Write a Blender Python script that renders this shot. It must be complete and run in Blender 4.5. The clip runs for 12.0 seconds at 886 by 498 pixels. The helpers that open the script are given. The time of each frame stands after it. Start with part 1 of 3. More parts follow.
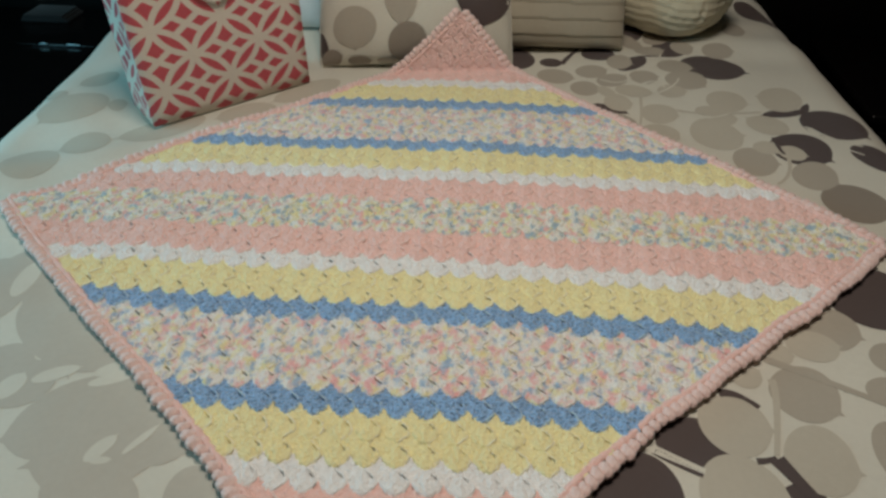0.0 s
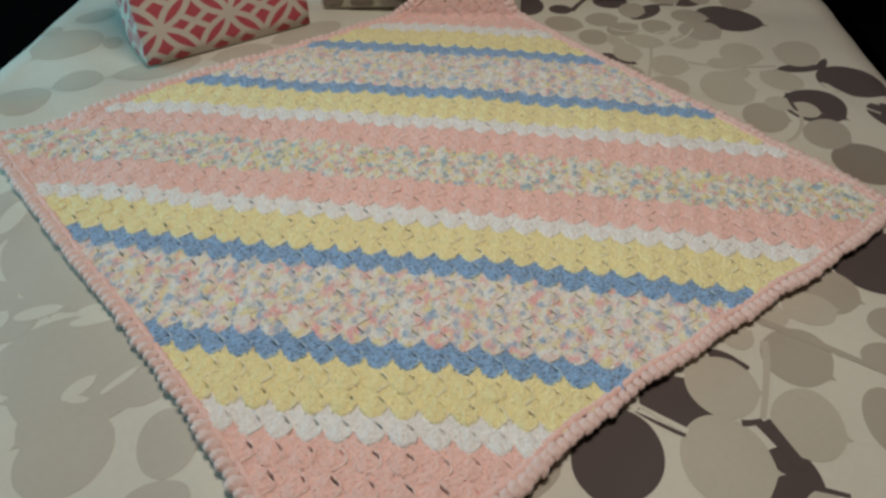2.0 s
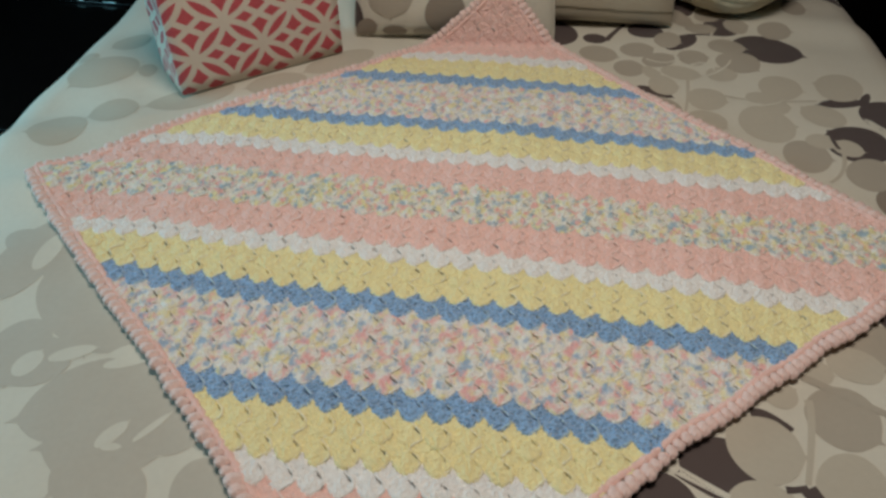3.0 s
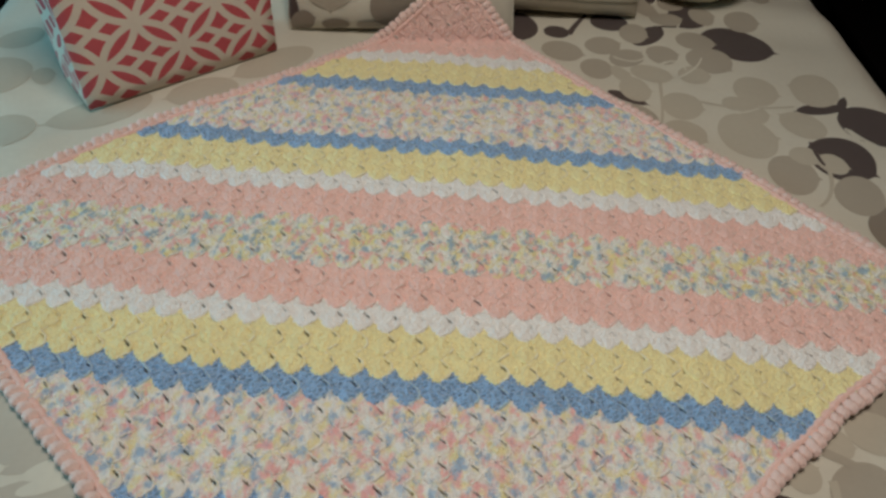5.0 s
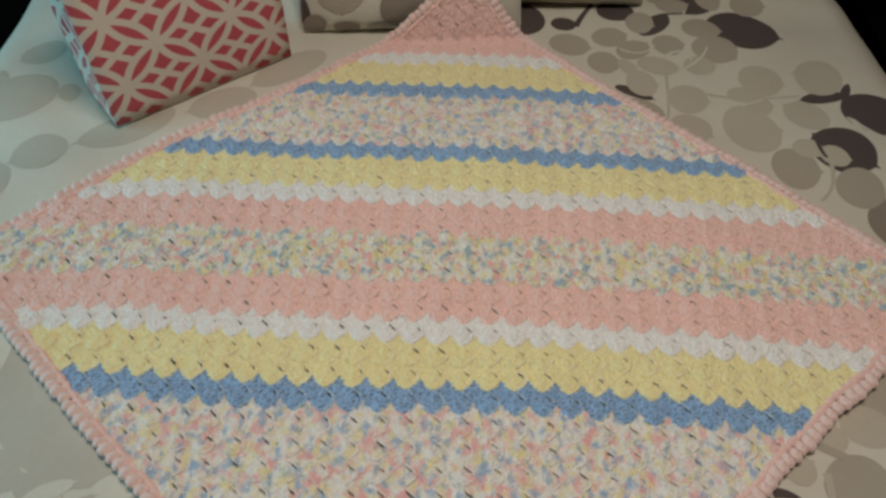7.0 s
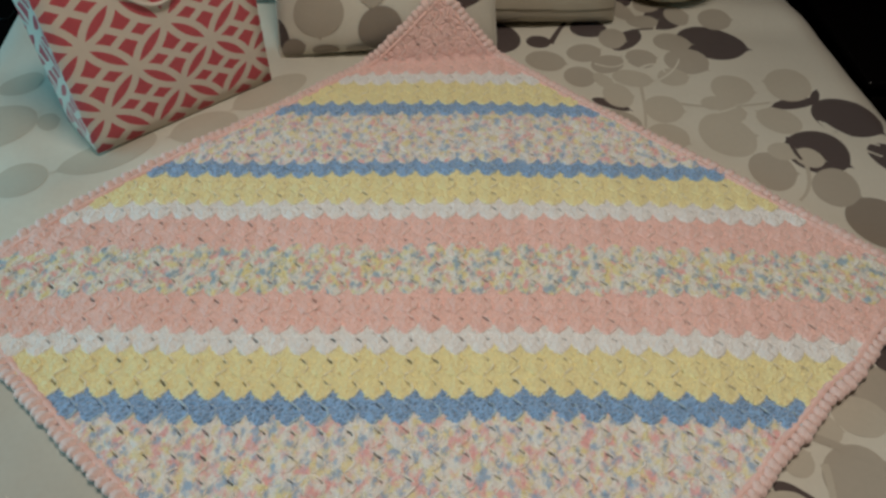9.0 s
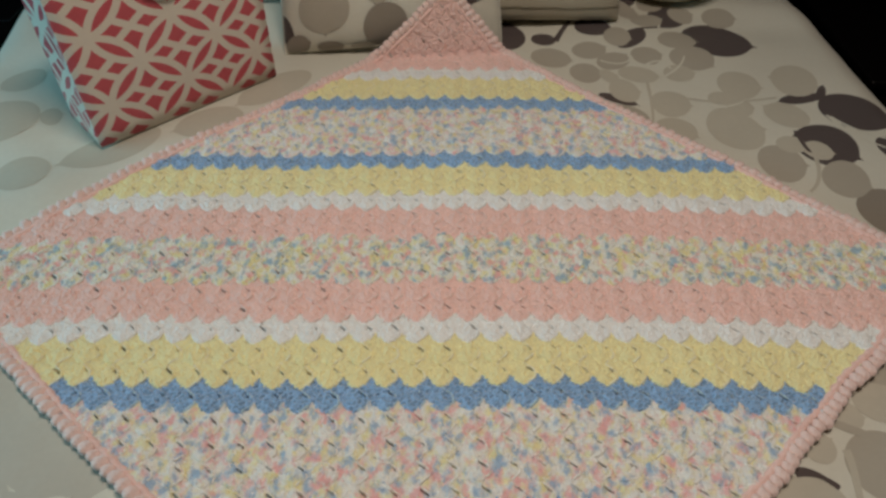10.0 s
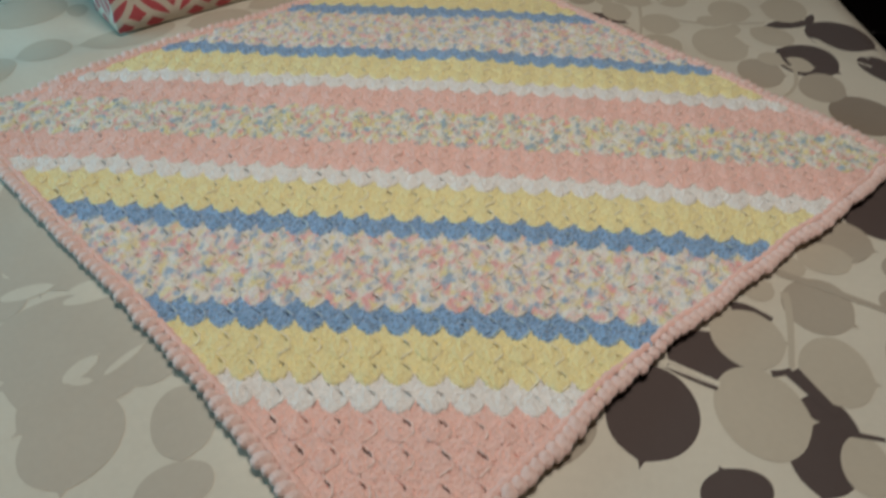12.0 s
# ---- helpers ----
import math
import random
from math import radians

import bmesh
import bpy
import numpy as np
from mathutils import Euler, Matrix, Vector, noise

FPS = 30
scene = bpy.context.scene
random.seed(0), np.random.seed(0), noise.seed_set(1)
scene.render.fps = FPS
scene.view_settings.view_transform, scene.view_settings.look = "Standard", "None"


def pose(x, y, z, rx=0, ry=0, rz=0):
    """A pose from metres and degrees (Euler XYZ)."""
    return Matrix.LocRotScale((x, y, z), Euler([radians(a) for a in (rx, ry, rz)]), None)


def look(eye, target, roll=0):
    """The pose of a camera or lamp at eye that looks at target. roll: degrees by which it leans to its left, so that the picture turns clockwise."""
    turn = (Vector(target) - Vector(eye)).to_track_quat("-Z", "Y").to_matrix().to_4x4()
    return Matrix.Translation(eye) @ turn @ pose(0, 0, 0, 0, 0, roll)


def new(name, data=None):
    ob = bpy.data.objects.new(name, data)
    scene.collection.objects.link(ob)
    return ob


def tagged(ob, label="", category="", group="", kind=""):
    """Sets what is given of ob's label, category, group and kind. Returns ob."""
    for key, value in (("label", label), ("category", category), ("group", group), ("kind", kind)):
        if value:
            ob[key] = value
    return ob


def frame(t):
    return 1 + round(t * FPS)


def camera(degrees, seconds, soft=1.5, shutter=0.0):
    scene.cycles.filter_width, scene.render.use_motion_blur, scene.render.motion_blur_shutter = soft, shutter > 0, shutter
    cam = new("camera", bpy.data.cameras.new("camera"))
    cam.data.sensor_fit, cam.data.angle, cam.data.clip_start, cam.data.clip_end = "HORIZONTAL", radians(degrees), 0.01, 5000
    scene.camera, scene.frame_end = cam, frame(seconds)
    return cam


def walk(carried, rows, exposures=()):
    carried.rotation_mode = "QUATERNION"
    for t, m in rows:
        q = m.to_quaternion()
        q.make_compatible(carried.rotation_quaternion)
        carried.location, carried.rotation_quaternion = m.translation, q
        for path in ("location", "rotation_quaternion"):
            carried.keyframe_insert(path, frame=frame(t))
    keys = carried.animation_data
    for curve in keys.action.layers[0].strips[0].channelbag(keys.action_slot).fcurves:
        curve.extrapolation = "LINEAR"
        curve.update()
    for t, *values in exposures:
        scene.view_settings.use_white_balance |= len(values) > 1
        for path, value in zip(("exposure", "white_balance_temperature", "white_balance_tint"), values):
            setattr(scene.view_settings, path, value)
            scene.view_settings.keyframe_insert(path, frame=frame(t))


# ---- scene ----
cam = camera(65.3, 12.0, soft=2.8, shutter=0.5)
PATH = [
    (0, (0.129, -0.893, 1.313), (-0.052, 0.662, 0.069), -0.5),
    (0.5, (0.14, -0.882, 1.297), (-0.051, 0.664, 0.042), 0.1),
    (1, (0.153, -0.871, 1.297), (-0.043, 0.649, 0.012), 0.9),
    (1.5, (0.164, -0.871, 1.294), (-0.057, 0.637, -0.002), 0.3),
    (2, (0.159, -0.875, 1.293), (-0.049, 0.591, -0.052), 0.2),
    (2.5, (0.161, -0.855, 1.322), (-0.079, 0.605, -0.023), 0.8),
    (2.7, (0.157, -0.853, 1.321), (-0.133, 0.629, 0.01), -0.4),
    (4.3, (0.017, -0.668, 1.344), (-0.008, 0.636, -0.172), 3.0),
    (4.5, (0.033, -0.66, 1.342), (0.02, 0.654, -0.165), 4.2),
    (5, (0.043, -0.654, 1.336), (0.003, 0.741, -0.096), 3.8),
    (5.5, (0.041, -0.662, 1.337), (0.0, 0.682, -0.143), 3.2),
    (6, (0.039, -0.672, 1.353), (0.01, 0.611, -0.181), 3.4),
    (6.5, (0.033, -0.628, 1.405), (-0.014, 0.653, -0.131), 2.9),
    (7, (0.029, -0.635, 1.429), (-0.033, 0.661, -0.093), 1.2),
    (7.2, (0.039, -0.646, 1.434), (-0.024, 0.678, -0.063), 1.1),
    (8.8, (0.024, -0.658, 1.418), (0.026, 0.704, -0.046), 1.0),
    (9, (0.018, -0.659, 1.41), (0.011, 0.708, -0.049), 0.8),
    (9.5, (0.006, -0.66, 1.388), (0.015, 0.685, -0.092), 1.2),
    (10, (-0.002, -0.679, 1.372), (0.003, 0.725, -0.052), 1.0),
    (10.5, (-0.007, -0.702, 1.347), (0.018, 0.742, -0.037), 1.5),
    (11, (-0.005, -0.753, 1.327), (0.043, 0.717, -0.028), 2.2),
    (11.5, (0.071, -0.841, 1.323), (0.03, 0.614, -0.049), 2.2),
    (12, (0.093, -0.874, 1.256), (0.003, 0.564, -0.131), 1.3),
]
walk(cam, [(t, look(eye, target, roll)) for t, eye, target, roll in PATH],
     exposures=[(0.0, -0.01, 6500, 12.5), (2.5, -0.02, 6580, 14.5), (4.5, -0.10, 6640, 14.5), (7.0, -0.13, 6700, 15), (10.0, -0.13, 6700, 15), (12.0, -0.05, 6620, 15)])
# ---------------------------------------------------------------- light
world = bpy.data.worlds.new("room_air")
scene.world = world
world.use_nodes = True
world.node_tree.nodes["Background"].inputs[0].default_value = (1.0, 0.82, 0.62, 1)
world.node_tree.nodes["Background"].inputs[1].default_value = 0.02


def area_lamp(name, eye, target, sx, sy, watts, colour, shape="RECTANGLE"):
    data = bpy.data.lights.new(name, "AREA")
    data.shape, data.size, data.size_y, data.energy, data.color = shape, sx, sy, watts, colour
    ob = new(name, data)
    ob.matrix_world = look(eye, target)
    return ob


area_lamp("ceiling_lamp", (0.11, -0.28, 2.38), (0.08, 0.0, 0.6), 0.5, 0.5, 16.1, (1.0, 0.925, 0.81), "DISK")
area_lamp("window_light", (-1.83, -0.2, 1.12), (-0.3, 0.1, 0.75), 1.1, 0.6, 13, (0.31, 0.81, 1.0))


# ---------------------------------------------------------------- materials
class Mat:
    """A small writer of node materials."""

    def __init__(self, name, rough=0.8, sheen=0.0, spec=0.3, metal=0.0):
        self.m = bpy.data.materials.new(name)
        self.m.use_nodes = True
        self.t = self.m.node_tree
        self.b = self.t.nodes["Principled BSDF"]
        self.b.inputs["Roughness"].default_value = rough
        self.b.inputs["Specular IOR Level"].default_value = spec
        self.b.inputs["Metallic"].default_value = metal
        self.b.inputs["Sheen Weight"].default_value = sheen

    def node(self, kind, **settings):
        n = self.t.nodes.new(kind)
        for key, value in settings.items():
            setattr(n, key, value)
        return n

    def put(self, socket, value):
        if hasattr(value, "is_linked"):
            self.t.links.new(value, socket)
        else:
            socket.default_value = value

    def math(self, op, a, b=0.0, c=0.0):
        n = self.node("ShaderNodeMath", operation=op)
        for s, v in zip(n.inputs, (a, b, c)):
            self.put(s, v)
        return n.outputs[0]

    def coords(self, scale=(1, 1, 1), kind="Object"):
        n = self.node("ShaderNodeMapping")
        self.t.links.new(self.node("ShaderNodeTexCoord").outputs[kind], n.inputs[0])
        n.inputs["Scale"].default_value = scale
        return n.outputs[0]

    def noise(self, scale, detail=3, where=None, rough=0.5):
        n = self.node("ShaderNodeTexNoise")
        n.inputs["Scale"].default_value, n.inputs["Detail"].default_value = scale, detail
        n.inputs["Roughness"].default_value = rough
        self.t.links.new(where or self.coords(), n.inputs["Vector"])
        return n.outputs["Fac"]

    def mix(self, fac, a, b, blend="MIX"):
        n = self.node("ShaderNodeMix", data_type="RGBA", blend_type=blend)
        self.put(n.inputs[0], fac)
        self.put(n.inputs[6], a)
        self.put(n.inputs[7], b)
        return n.outputs[2]

    def ramp(self, fac, stops, how="LINEAR"):
        n = self.node("ShaderNodeValToRGB")
        n.color_ramp.interpolation = how
        while len(n.color_ramp.elements) < len(stops):
            n.color_ramp.elements.new(0.5)
        for e, (at, col) in zip(n.color_ramp.elements, stops):
            e.position, e.color = at, (*col, 1)
        self.put(n.inputs[0], fac)
        return n.outputs[0]

    def colour(self, c):
        self.put(self.b.inputs["Base Color"], c)
        return self

    def bump(self, height, strength=0.3, distance=0.001):
        n = self.node("ShaderNodeBump")
        n.inputs["Strength"].default_value, n.inputs["Distance"].default_value = strength, distance
        self.put(n.inputs["Height"], height)
        self.t.links.new(n.outputs[0], self.b.inputs["Normal"])
        return self


def rgb(c, k=1.0):
    return (c[0] * k, c[1] * k, c[2] * k, 1)


def strands(m, k=1.0):
    """Fine relief of yarn: strands drawn out along both diagonals of the stitches, and fuzz."""
    total = m.math("MULTIPLY", m.noise(900 * k, 2), 0.5)
    for angle in (62, -55):
        n = m.node("ShaderNodeMapping", vector_type="TEXTURE")
        m.t.links.new(m.node("ShaderNodeTexCoord").outputs["Object"], n.inputs[0])
        n.inputs["Rotation"].default_value = (0, 0, radians(angle))
        n.inputs["Scale"].default_value = (1 / (150 * k), 1 / (520 * k), 1 / (400 * k))
        total = m.math("ADD", total, m.noise(1.0, 2, n.outputs[0]))
    return total


def yarn(name, c, uneven=0.09, relief=0.6, mesh=0.10):
    """Soft acrylic yarn: tone shifts from strand to strand and along the strand."""
    m = Mat(name, 0.9, 0.5, 0.15)
    island = m.node("ShaderNodeNewGeometry").outputs["Random Per Island"]
    fibres = strands(m)
    tone = m.math("ADD", m.math("MULTIPLY", island, 0.2), m.math("MULTIPLY", m.noise(150, 2), 0.6))
    tone = m.math("ADD", tone, m.math("MULTIPLY", m.math("SUBTRACT", strands(m, 0.5), 1.15), 1.5))
    # open stitches: raised pale strands round small deep pits, with pit shade painted in
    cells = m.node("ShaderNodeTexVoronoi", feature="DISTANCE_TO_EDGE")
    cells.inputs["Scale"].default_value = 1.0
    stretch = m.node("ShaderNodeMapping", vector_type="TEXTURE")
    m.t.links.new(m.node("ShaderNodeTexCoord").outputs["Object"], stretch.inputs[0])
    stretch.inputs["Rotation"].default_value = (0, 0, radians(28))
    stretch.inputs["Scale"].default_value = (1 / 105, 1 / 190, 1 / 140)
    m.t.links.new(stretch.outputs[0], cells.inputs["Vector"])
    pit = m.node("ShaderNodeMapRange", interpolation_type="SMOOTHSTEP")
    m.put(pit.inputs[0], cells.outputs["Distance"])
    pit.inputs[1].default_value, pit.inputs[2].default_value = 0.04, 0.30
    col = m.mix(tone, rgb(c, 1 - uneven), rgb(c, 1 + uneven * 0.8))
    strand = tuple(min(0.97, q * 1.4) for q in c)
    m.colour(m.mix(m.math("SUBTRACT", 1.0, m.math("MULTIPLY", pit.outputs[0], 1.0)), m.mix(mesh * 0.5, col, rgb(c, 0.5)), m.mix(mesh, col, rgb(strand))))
    return m.bump(m.math("SUBTRACT", fibres, m.math("MULTIPLY", pit.outputs[0], mesh * 2.5)), relief, 0.0016).m


PINK, WHITE, YELLOW, BLUE = (0.97, 0.625, 0.555), (0.92, 0.91, 0.88), (0.95, 0.85, 0.45), (0.265, 0.45, 0.71)


def speckled_yarn(name, base, dyes):
    """Space-dyed yarn: short lengths of several pastel colours that run into one another."""
    m = Mat(name, 0.9, 0.5, 0.15)
    col = m.mix(m.noise(200, 2), rgb(base, 0.92), rgb(base, 1.05))
    for k, (dye, scale, start, stop) in enumerate(dyes):
        n = m.node("ShaderNodeMapping")
        m.t.links.new(m.node("ShaderNodeTexCoord").outputs["Object"], n.inputs[0])
        n.inputs["Location"].default_value = (3.7 * k, 1.3 * k, 0.9 * k)
        n.inputs["Rotation"].default_value = (0, 0, radians(-20 + 25 * k))
        n.inputs["Scale"].default_value = (scale, scale * 0.75, scale)
        spread = m.node("ShaderNodeMapRange", interpolation_type="SMOOTHSTEP")
        m.put(spread.inputs[0], m.noise(1.0, 2, n.outputs[0]))
        spread.inputs[1].default_value, spread.inputs[2].default_value = start, stop
        col = m.mix(spread.outputs[0], col, rgb(dye))
    relief = strands(m)
    col = m.mix(m.math("MULTIPLY", m.math("SUBTRACT", strands(m, 0.5), 0.6), 0.9), m.mix(1.0, col, (0.80, 0.81, 0.83, 1), "MULTIPLY"), col)
    m.colour(col)
    return m.bump(relief, 0.5, 0.0014).m


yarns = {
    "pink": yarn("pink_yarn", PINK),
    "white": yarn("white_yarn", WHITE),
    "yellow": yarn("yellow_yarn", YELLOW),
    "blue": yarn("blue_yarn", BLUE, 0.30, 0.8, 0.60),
    "speckled": speckled_yarn("speckled_yarn", (0.95, 0.93, 0.87), [
        ((0.94, 0.84, 0.47), 80, 0.43, 0.69), ((0.96, 0.54, 0.52), 76, 0.47, 0.71), ((0.42, 0.56, 0.71), 82, 0.49, 0.71)]),
    "speckled_green": speckled_yarn("speckled_yarn_cool", (0.94, 0.92, 0.83), [
        ((0.92, 0.82, 0.42), 78, 0.43, 0.66), ((0.40, 0.54, 0.62), 84, 0.48, 0.68), ((0.95, 0.54, 0.49), 84, 0.50, 0.70)]),
}

# the thin loops between the shells are pulled out and fuzzy; a paler colour paints in their sheen
loop_yarns = {
    "pink": yarn("pink_loops", (0.97, 0.72, 0.66)),
    "white": yarn("white_loops", (0.92, 0.91, 0.88)),
    "yellow": yarn("yellow_loops", (0.96, 0.90, 0.64)),
    "blue": yarn("blue_loops", (0.50, 0.68, 0.80)),
    "speckled": yarn("speckled_loops", (0.93, 0.88, 0.80)),
    "speckled_green": yarn("speckled_loops_cool", (0.88, 0.88, 0.80)),
}


def cloth(name, c, rough=0.75, sheen=0.15, weave=1800):
    m = Mat(name, rough, sheen, 0.25)
    big, fine = m.noise(6, 3), m.noise(120, 3)
    m.colour(m.mix(m.math("ADD", m.math("MULTIPLY", big, 0.6), m.math("MULTIPLY", fine, 0.4)), rgb(c, 0.86), rgb(c, 1.10)))
    w = m.node("ShaderNodeTexWave", wave_type="BANDS", bands_direction="DIAGONAL")
    w.inputs["Scale"].default_value, w.inputs["Distortion"].default_value = weave / 6, 1.5
    m.t.links.new(m.coords(), w.inputs["Vector"])
    crease = m.math("MULTIPLY", m.noise(13, 4, rough=0.55), 14.0)
    return m.bump(m.math("ADD", crease, m.math("ADD", m.math("MULTIPLY", w.outputs["Fac"], 0.4), m.noise(260, 3))), 0.22, 0.0008).m


cream_cloth = cloth("cream_sateen", (0.705, 0.675, 0.573), 0.55)
tones = {
    "crm": cream_cloth,
    "lt": cloth("print_light_taupe", (0.555, 0.508, 0.412), 0.62),
    "mid": cloth("print_taupe", (0.46, 0.412, 0.335), 0.62),
    "pale": cloth("print_beige", (0.555, 0.512, 0.43), 0.5),
    "brn": cloth("print_brown", (0.30, 0.255, 0.205), 0.65),
    "dark": cloth("print_dark_brown", (0.10, 0.075, 0.07), 0.65),
}
lt, mid, pale, brn, dark, crm = "lt", "mid", "pale", "brn", "dark", "crm"


def plain(name, c, rough=0.6, spec=0.4, scale=30, depth=0.0008):
    k = Mat(name, rough, 0, spec)
    k.colour(k.mix(k.noise(scale, 4), rgb(c, 0.75), rgb(c, 1.25)))
    return k.bump(k.noise(scale * 8, 3), 0.2, depth).m


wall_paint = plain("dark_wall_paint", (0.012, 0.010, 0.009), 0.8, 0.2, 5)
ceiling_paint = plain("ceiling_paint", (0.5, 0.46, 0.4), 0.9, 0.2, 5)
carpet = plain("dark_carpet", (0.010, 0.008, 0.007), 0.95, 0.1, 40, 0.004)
black_gloss = plain("black_lacquer", (0.003, 0.0025, 0.0025), 0.22, 0.5, 12, 0.0002)
mattress_cloth = cloth("mattress_ticking", (0.5, 0.47, 0.42))


# ---------------------------------------------------------------- building blocks
def mesh_ob(name, verts, faces, material, parent=None, label="", smooth=True):
    me = bpy.data.meshes.new(name)
    me.from_pydata([tuple(map(float, v)) for v in verts], [], [tuple(map(int, f)) for f in faces])
    me.materials.append(material)
    if smooth:
        me.polygons.foreach_set("use_smooth", [True] * len(me.polygons))
    me.update()
    ob = new(name, me)
    ob.parent = parent
    return tagged(ob, label)


def part(name, bm, material, parent=None, label="", smooth=True):
    me = bpy.data.meshes.new(name)
    bm.to_mesh(me)
    bm.free()
    me.materials.append(material)
    if smooth:
        me.polygons.foreach_set("use_smooth", [True] * len(me.polygons))
    ob = new(name, me)
    ob.parent = parent
    return tagged(ob, label)


def box_bm(x0, y0, z0, x1, y1, z1, bevel=0.0, segments=2):
    bm = bmesh.new()
    bmesh.ops.create_cube(bm, size=1)
    bmesh.ops.scale(bm, vec=(x1 - x0, y1 - y0, z1 - z0), verts=bm.verts)
    bmesh.ops.translate(bm, vec=((x0 + x1) / 2, (y0 + y1) / 2, (z0 + z1) / 2), verts=bm.verts)
    if bevel:
        bmesh.ops.bevel(bm, geom=bm.edges[:], offset=bevel, segments=segments, affect="EDGES", profile=0.5)
    return bm


def grid_faces(n, k, wrap=False):
    """Quads over n x k vertices laid out row by row; wrap closes each row."""
    out = []
    for i in range(n - 1):
        for j in range(k if wrap else k - 1):
            out.append((i * k + j, i * k + (j + 1) % k, (i + 1) * k + (j + 1) % k, (i + 1) * k + j))
    return out


def tube(points, radii, sides=6, squash=1.0, twist=0.0, plies=0):
    """Vertices and faces of a closed-ended tube along points."""
    pts = np.array(points, float)
    tang = np.gradient(pts, axis=0)
    tang /= np.linalg.norm(tang, axis=1)[:, None] + 1e-12
    side = np.cross(tang, (0, 0, 1.0))
    side /= np.linalg.norm(side, axis=1)[:, None] + 1e-9
    up = np.cross(side, tang)
    verts, n = [], len(pts)
    for i in range(n):
        for j in range(sides):
            a = 2 * math.pi * j / sides
            r = radii[i] * (1 + (0.14 * math.cos(plies * a + twist * i) if plies else 0))
            verts.append(pts[i] + side[i] * r * math.cos(a) + up[i] * r * squash * math.sin(a))
    faces = grid_faces(n, sides, True)
    faces.append(tuple(range(sides)))
    faces.append(tuple(reversed(range((n - 1) * sides, n * sides))))
    return np.array(verts), faces


def smoothstep(a, b, x):
    s = np.clip((x - a) / (b - a), 0, 1)
    return s * s * (3 - 2 * s)


# ---------------------------------------------------------------- room
X0, X1, Y0, Y1, ZC = -1.90, 2.8, -2.6, 1.34, 2.45
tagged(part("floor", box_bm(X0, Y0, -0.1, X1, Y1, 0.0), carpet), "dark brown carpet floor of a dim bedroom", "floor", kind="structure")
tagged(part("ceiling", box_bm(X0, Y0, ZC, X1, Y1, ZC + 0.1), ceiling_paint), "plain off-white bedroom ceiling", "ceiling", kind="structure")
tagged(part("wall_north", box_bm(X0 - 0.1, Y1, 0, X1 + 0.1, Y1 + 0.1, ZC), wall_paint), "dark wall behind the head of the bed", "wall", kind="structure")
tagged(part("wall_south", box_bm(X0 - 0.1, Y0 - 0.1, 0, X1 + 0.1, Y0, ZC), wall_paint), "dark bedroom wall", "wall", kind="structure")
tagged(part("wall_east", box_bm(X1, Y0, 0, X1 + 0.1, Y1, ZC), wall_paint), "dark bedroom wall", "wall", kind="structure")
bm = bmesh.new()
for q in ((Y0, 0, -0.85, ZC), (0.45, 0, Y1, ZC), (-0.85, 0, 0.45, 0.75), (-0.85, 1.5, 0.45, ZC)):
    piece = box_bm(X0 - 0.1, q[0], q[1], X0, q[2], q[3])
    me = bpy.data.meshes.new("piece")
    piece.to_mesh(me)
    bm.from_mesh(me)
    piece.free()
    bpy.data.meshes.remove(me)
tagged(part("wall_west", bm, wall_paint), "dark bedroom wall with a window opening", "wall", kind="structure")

# bed: dark base, mattress
bed = tagged(new("bed"), "wide bed with a dark wooden base", "bed")
part("bed_base", box_bm(-0.80, -0.96, 0.10, 0.80, 1.22, 0.34, 0.01), black_gloss, bed, "dark wooden bed base")
part("mattress", box_bm(-0.79, -0.94, 0.342, 0.79, 1.20, 0.585, 0.05, 4), mattress_cloth, bed)
for lx in (-0.74, 0.74):
    for ly in (-0.9, 1.14):
        part("leg", box_bm(lx - 0.03, ly - 0.03, 0, lx + 0.03, ly + 0.03, 0.1, 0.004), black_gloss, bed)


# ---------------------------------------------------------------- duvet
def duvet_edge(side, y):
    """Where the flat top of the duvet ends, on its right (+1) or left (-1)."""
    return (0.815 - 0.070 * y) if side > 0 else (0.80 + (0.11 if y > 0 else 0.02) * y)


def duvet_wrinkle(x, y):
    """Soft relief of the duvet: broad swells and a few long creases."""
    z = 0.0022 * np.sin(7.1 * x + 2.3 * y + 0.6) * np.sin(5.3 * y - 2.2 * x)
    z = z + 0.0012 * np.sin(19 * x - 11 * y) * np.sin(13 * y + 6 * x + 1.0)
    left = smoothstep(-0.42, -0.75, x)
    z = z + left * 0.0058 * np.sin(24 * (0.8 * y - 0.6 * x) + 3 * np.sin(6 * y))
    z = z + left * 0.003 * np.sin(47 * (0.5 * y + 0.5 * x))
    far = smoothstep(0.45, 0.9, y) * smoothstep(0.2, 0.5, x)
    return z + far * (0.006 * np.sin(17 * y + 9 * x) + 0.003 * np.sin(38 * y - 14 * x + 2 * np.sin(9 * x)))


TOP = 0.650


def duvet_point(x, y, lift=0.0):
    """A place on the duvet: across by x along the cloth, over the rounded edge and down the side."""
    side = 1 if x >= 0 else -1
    e, r = duvet_edge(side, y), 0.095
    grown = r + 2.5 * lift
    over = abs(x) - e
    if over <= 0:
        return (x, y, TOP + float(duvet_wrinkle(x, y)) + lift)
    arc = r * math.pi / 2
    fade = float(duvet_wrinkle(x, y)) * max(0.0, 1 - over / arc)
    if over < arc:
        a = over / r
        return (side * (e + grown * math.sin(a)), y, TOP - r + grown * math.cos(a) + fade)
    hang = over - arc
    fold = 0.012 * math.sin(14 * y + side) * min(1, hang / 0.1)
    return (side * (e + grown + fold + 0.02 * hang), y, TOP - r - hang)


